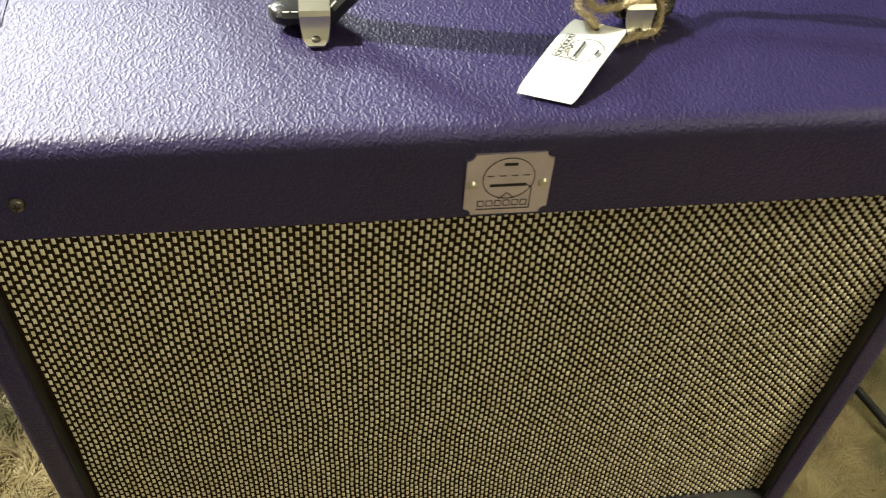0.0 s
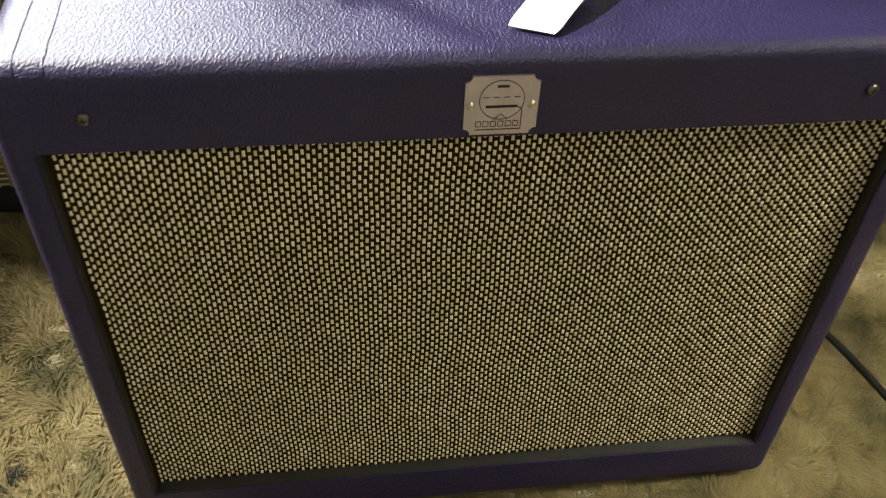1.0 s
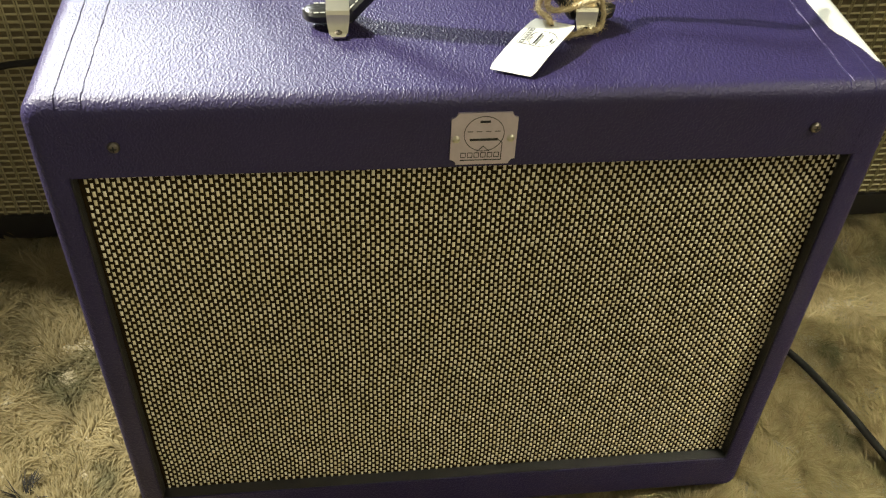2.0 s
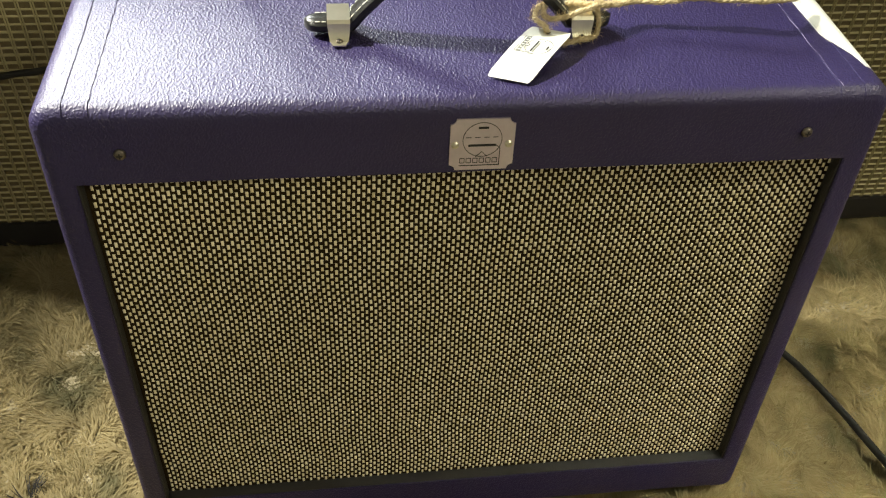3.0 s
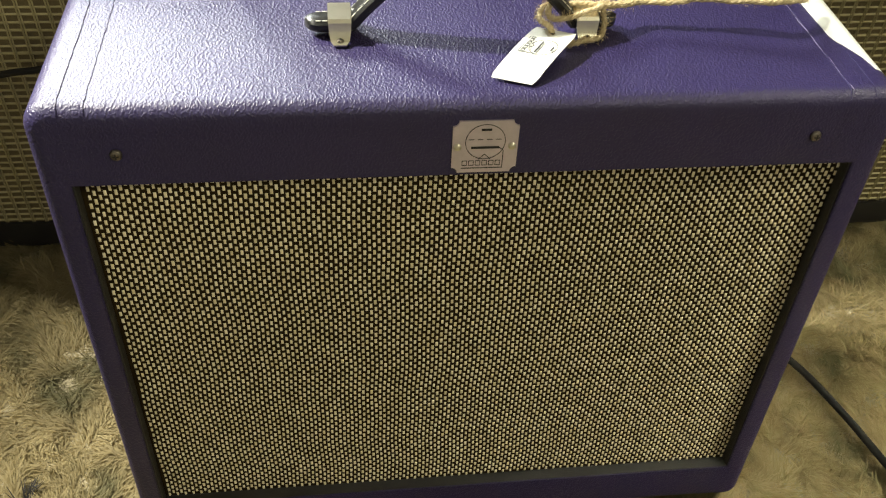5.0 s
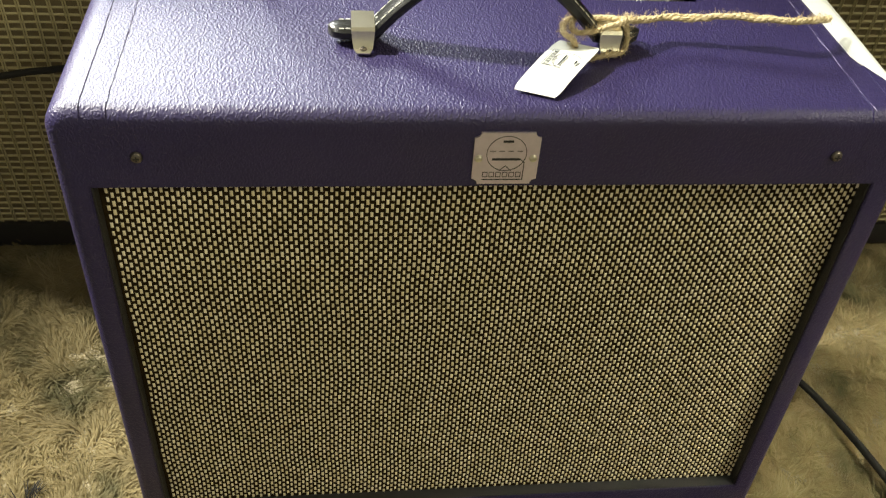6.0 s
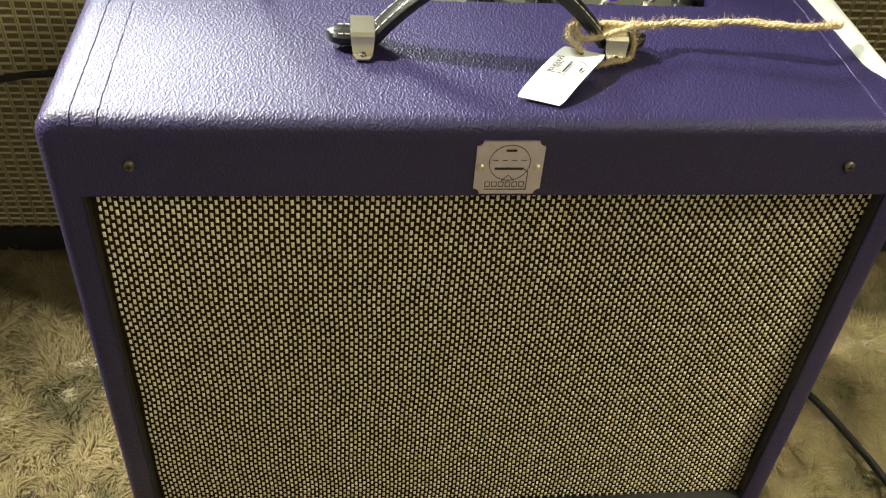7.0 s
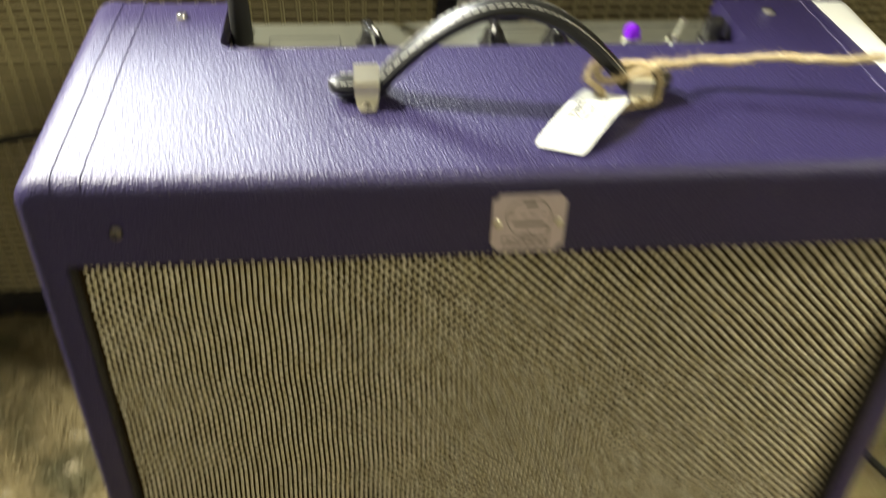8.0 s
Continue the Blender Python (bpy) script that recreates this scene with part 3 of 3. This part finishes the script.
part("lead_cable", tube(rel([(-0.198, 0.213, 0.55), (-0.1975, 0.217, 0.60), (-0.199, 0.245, 0.645), (-0.204, 0.30, 0.62), (-0.211, 0.34, 0.51), (-0.26, 0.365, 0.40),
                             (-0.36, 0.390, 0.312), (-0.4425, 0.400, 0.2895), (-0.50, 0.400, 0.2805), (-0.66, 0.398, 0.24), (-0.85, 0.37, 0.03), (-0.95, 0.32, 0.0)]), 0.0042, 10), RUBBER, lead)

# ---------------------------------------------------------------- tag, twine and card
TAG_BL, TAG_BR, TAG_TL = Vector((0.0069, 0.0305, 0.5148)), Vector((0.0378, 0.0192, 0.5143)), Vector((0.0490, 0.0805, 0.5260))
tx, ty = (TAG_BR - TAG_BL), (TAG_TL - TAG_BL)
tz = tx.cross(ty).normalized()


def on_tag(u, v, h=0.0):
    bend = 0.0025 * math.sin(math.pi * v)
    return TAG_BL + tx * u + ty * v + tz * (h + bend)


swing = thing("swing_tag", "white rounded card swing tag with a printed emblem, hung on twine", "tag", TAG_BL)
bm = bmesh.new()
cols, rows_ = 9, 15
low, up = {}, {}
for i in range(cols):
    for j in range(rows_):
        u, v = i / (cols - 1), j / (rows_ - 1)
        ed = 0.0
        if j in (0, rows_ - 1):
            ed = 0.04
        elif j in (1, rows_ - 2):
            ed = 0.006
        uu = ed + u * (1 - 2 * ed)
        low[i, j] = bm.verts.new(on_tag(uu, v) - TAG_BL)
for i in range(cols - 1):
    for j in range(rows_ - 1):
        bm.faces.new((low[i, j], low[i + 1, j], low[i + 1, j + 1], low[i, j + 1]))
thicken(bm, 0.0006)
part("card", bm, CARD, swing)


def on_tag_ink(lines, thick=0.0003):
    """Ink strokes with the emblem's up towards the card's long side."""
    bm = bmesh.new()
    L, W = ty.length, tx.length

    def put(x, z):
        return on_tag(0.50 + z / W, 0.60 - x / L, 0.0009) - TAG_BL

    for x0, z0, x1, z1, w in lines:
        a, b = put(x0, z0), put(x1, z1)
        s = (b - a).normalized().cross(tz).normalized() * w / 2
        bm.faces.new([bm.verts.new(p) for p in (a - s, b - s, b + s, a + s)])
    thicken(bm, thick)
    return bm


tr, tm, tb = emblem_lines(0.66)
part("printed_emblem", on_tag_ink(tr + tm), INK, swing, smooth=False)
part("printed_bars", on_tag_ink(blocks(tb, 0.0004)), INK, swing, smooth=False)
hole = on_tag(0.5, 0.91, 0.001)
part("punched_hole", lathe([(0.0019, 0), (0.0019, 0.0003)], tuple(hole - TAG_BL - Vector((0, 0, 0.0002))), "Z", 14), INK, swing)

twine = thing("jute_twine", "natural jute twine looped round the handle bracket", "string", (0.1, 0.11, 0.53))
TW = Vector((0.1, 0.11, 0.53))


def twisted(points, r, pitch, name):
    """Two plies twisted round the path, with loose fibres."""
    path = [q + noise.noise_vector(q * 90 + Vector((r * 900, len(points), 0))) * 0.0015 for q in smooth_path([Vector(p) - TW for p in points], 14)]
    bm = bmesh.new()
    for ph in (0, math.pi * 2 / 3, math.pi * 4 / 3):
        ply, dist = [], 0
        for i, q in enumerate(path):
            if i:
                dist += (path[i] - path[i - 1]).length
            along = (path[min(i + 1, len(path) - 1)] - path[max(i - 1, 0)]).normalized()
            s = along.orthogonal().normalized()
            s = along.cross(Vector((0.1, 0.2, 1))).normalized()
            t = s.cross(along)
            a = ph + dist / pitch * 2 * math.pi
            ply.append(q + (s * math.cos(a) + t * math.sin(a)) * r * 0.40)
        sweep(bm, ply, circle(r * 0.66, 7), up=Vector((0.1, 0.2, 1)))
    cord = part(name, bm, TWINE, twine)
    hair = bmesh.new()
    rnd = random.Random(len(points) * 7 + 3)
    for i in range(int(len(path) * 9)):
        q = rnd.choice(path)
        d = Vector((rnd.gauss(0, 1), rnd.gauss(0, 1), rnd.gauss(0.2, 1))).normalized()
        e = Vector((rnd.gauss(0, 1), rnd.gauss(0, 1), rnd.gauss(0, 1))).normalized()
        ln = rnd.uniform(0.002, 0.0075)
        sweep(hair, [q, q + d * ln * 0.5, q + d * ln * 0.8 + e * ln * 0.4], circle(0.00009, 3))
    tagged(part("loose_fibre", hair, TWINE, cord), kind="stuff")


H = tuple(hole)
twisted([(H[0], H[1], H[2] - 0.003), (H[0] - 0.002, H[1] + 0.003, H[2] + 0.004), (0.0525, 0.078, 0.533), (0.0522, 0.0860, 0.533), (0.0560, 0.0950, 0.534), (0.0630, 0.1000, 0.533), (0.074, 0.1025, 0.532), (0.090, 0.1020, 0.533), (0.104, 0.0980, 0.534)], 0.0022, 0.013, "tag_loop")
twisted([(0.0590, 0.0860, 0.532), (0.0645, 0.0818, 0.532), (0.0720, 0.0812, 0.5325), (0.0800, 0.0828, 0.5335), (0.0930, 0.0895, 0.5345), (0.1060, 0.0968, 0.5345)], 0.0021, 0.013, "front_strand")
twisted([(0.0720, 0.0735, 0.5160), (0.0790, 0.0732, 0.5155), (0.0870, 0.0742, 0.5165), (0.0950, 0.0768, 0.5160), (0.1030, 0.0835, 0.5165), (0.1065, 0.0910, 0.524), (0.1045, 0.0960, 0.533)], 0.0021, 0.013, "foot_loop")
twisted([(0.0590, 0.0860, 0.532), (0.0590, 0.0925, 0.534), (0.0630, 0.0965, 0.536), (0.0690, 0.0960, 0.539)], 0.0021, 0.013, "inner_loop")
twisted([(0.0990, 0.0930, 0.534), (0.112, 0.0990, 0.533), (0.1240, 0.1045, 0.531), (0.1509, 0.1085, 0.5315), (0.1939, 0.1010, 0.536), (0.2386, 0.0938, 0.537), (0.2640, 0.1010, 0.535), (0.2830, 0.1130, 0.529)], 0.0025, 0.016, "long_strand")
twisted([(0.1000, 0.0960, 0.536), (0.114, 0.1030, 0.532), (0.1310, 0.1080, 0.5300), (0.1600, 0.1045, 0.5320), (0.2000, 0.1050, 0.535), (0.2420, 0.0975, 0.5365), (0.2650, 0.1045, 0.534), (0.2850, 0.1165, 0.528)], 0.0022, 0.019, "long_strand")

sheet = thing("hanging_card", "large white paper card folded over the cabinet edge", "card", (0.32, 0.13, 0.48))
EDGE_X, EDGE_Z, EDGE_R = CX + HALF - 0.017, TOP - 0.017, 0.0184


def card_start(y):
    rim = ((0.0, 0.3200), (0.012, 0.3168), (0.0490, 0.3081), (0.0797, 0.2943), (0.1376, 0.2924), (0.24, 0.2860))
    for (ya, xa), (yb, xb) in zip(rim, rim[1:]):
        if y <= yb:
            return xa + (xb - xa) * (y - ya) / (yb - ya)
    return 0.286


def over_edge(s):
    """A place along the folded profile, from the flat top over the round to the side."""
    if s < EDGE_X:
        return s, EDGE_Z + EDGE_R
    a = (s - EDGE_X) / EDGE_R
    if a < math.pi / 2:
        return EDGE_X + EDGE_R * math.sin(a), EDGE_Z + EDGE_R * math.cos(a)
    return EDGE_X + EDGE_R, EDGE_Z - (s - EDGE_X - EDGE_R * math.pi / 2)


bm = bmesh.new()
grid = {}
NU, NV = 26, 26
for i in range(NU):
    y = 0.034 + 0.205 * i / (NU - 1)
    x_in = card_start(y)
    a_in = x_in if x_in < EDGE_X else EDGE_X + EDGE_R * math.asin(min(1, (x_in - EDGE_X) / EDGE_R))
    for j in range(NV):
        x, z = over_edge(a_in + (0.115 - 0.02 * i / NU) * (j / (NV - 1)) ** 1.3)
        lift = 0.0
        grid[i, j] = bm.verts.new((x + lift - 0.32, y - 0.13, z + lift - 0.48))
for i in range(NU - 1):
    for j in range(NV - 1):
        bm.faces.new((grid[i, j], grid[i + 1, j], grid[i + 1, j + 1], grid[i, j + 1]))
thicken(bm, -0.0007)
part("paper", bm, CARD, sheet)

# ---------------------------------------------------------------- mains cable on the carpet
mains = thing("power_cable", "black power cable lying across the carpet", "cable", (0.49, 0.1, 0.008))
pts = [(0.20, 0.262, 0.10), (0.25, 0.275, 0.04), (0.33, 0.264, 0.012), (0.400, 0.233, 0.000), (0.438, 0.186, -0.003), (0.4645, 0.1445, -0.004), (0.4815, 0.1105, -0.004), (0.5045, 0.0440, -0.004), (0.5205, -0.0140, -0.004), (0.551, -0.115, -0.005), (0.585, -0.295, -0.006)]
part("cable_sheath", tube([(x - 0.49, y - 0.1, z - 0.008) for x, y, z in pts], 0.0047, 12), RUBBER, mains)

# ---------------------------------------------------------------- two cabinets behind


def speaker_cabinet(x0, x1, yf, turn, label):
    w, h, d = x1 - x0, 0.70, 0.36
    cab = thing("speaker_cabinet", label, "speaker cabinet", ((x0 + x1) / 2, yf, -0.012), group="cabinets behind the amplifier")
    cab.rotation_euler = (0, 0, radians(turn))
    hw = w / 2
    body = carved(box(-hw, hw, 0, d, -0.01, h, 0.012, 3), [("DIFFERENCE", box(-hw + 0.022, hw - 0.022, -0.1, 0.05, 0.038, h - 0.03))])
    part("cabinet_shell", body, BLACK_VINYL, cab, "black vinyl shell")
    cloth = part("grille_cloth", box(-hw + 0.0225, hw - 0.0225, 0.006, 0.02, 0.0385, h - 0.0305), BACK_DARK, cab, "tan and brown woven cane grille cloth", smooth=False)
    bm = bmesh.new()
    rnd = random.Random(3)
    px, pz = 0.0172, 0.0101
    z = 0.042
    while z < 0.62:
        n = 24
        xa, xb = -hw + 0.023, hw - 0.023
        lo, hi = [], []
        ph, t = rnd.uniform(0, 6), 0.0019 * rnd.uniform(0.85, 1.15)
        for i in range(n + 1):
            x = xa + (xb - xa) * i / n
            zz = z + 0.0007 * math.sin(i * 0.9 + ph)
            lo.append((x, zz - t))
            hi.append((x, zz + t))
        vs = [[bm.verts.new((x, 0.006, zz)), bm.verts.new((x, 0.0046, (zz + z2) / 2)), bm.verts.new((x, 0.006, z2))] for (x, zz), (_, z2) in zip(lo, hi)]
        for a, b in zip(vs, vs[1:]):
            bm.faces.new((a[0], b[0], b[1], a[1]))
            bm.faces.new((a[1], b[1], b[2], a[2]))
        z += pz
    part("cross_threads", bm, BACK_STRAND, cloth, "tan crosswise threads")
    bm = bmesh.new()
    x = -hw + 0.03
    while x < hw - 0.026:
        for off in (-0.0014, 0.0014):
            t = 0.0011
            vs = []
            for i in range(25):
                zz = 0.0386 + (0.63 - 0.0386) * i / 24
                xx = x + off + 0.0006 * math.sin(i * 0.8 + x * 40)
                vs.append([bm.verts.new((xx - t, 0.0054, zz)), bm.verts.new((xx, 0.0040, zz)), bm.verts.new((xx + t, 0.0054, zz))])
            for a, b in zip(vs, vs[1:]):
                bm.faces.new((a[0], a[1], b[1], b[0]))
                bm.faces.new((a[1], a[2], b[2], b[1]))
        x += px
    part("upright_threads", bm, BACK_STRAND, cloth, "tan upright threads")
    return cab


speaker_cabinet(-0.80, 0.0, 0.422, -0.5, "large black speaker cabinet with tan cane grille standing on carpet")
speaker_cabinet(0.04, 0.84, 0.402, 0.5, "large black speaker cabinet with tan cane grille in dimmer light")
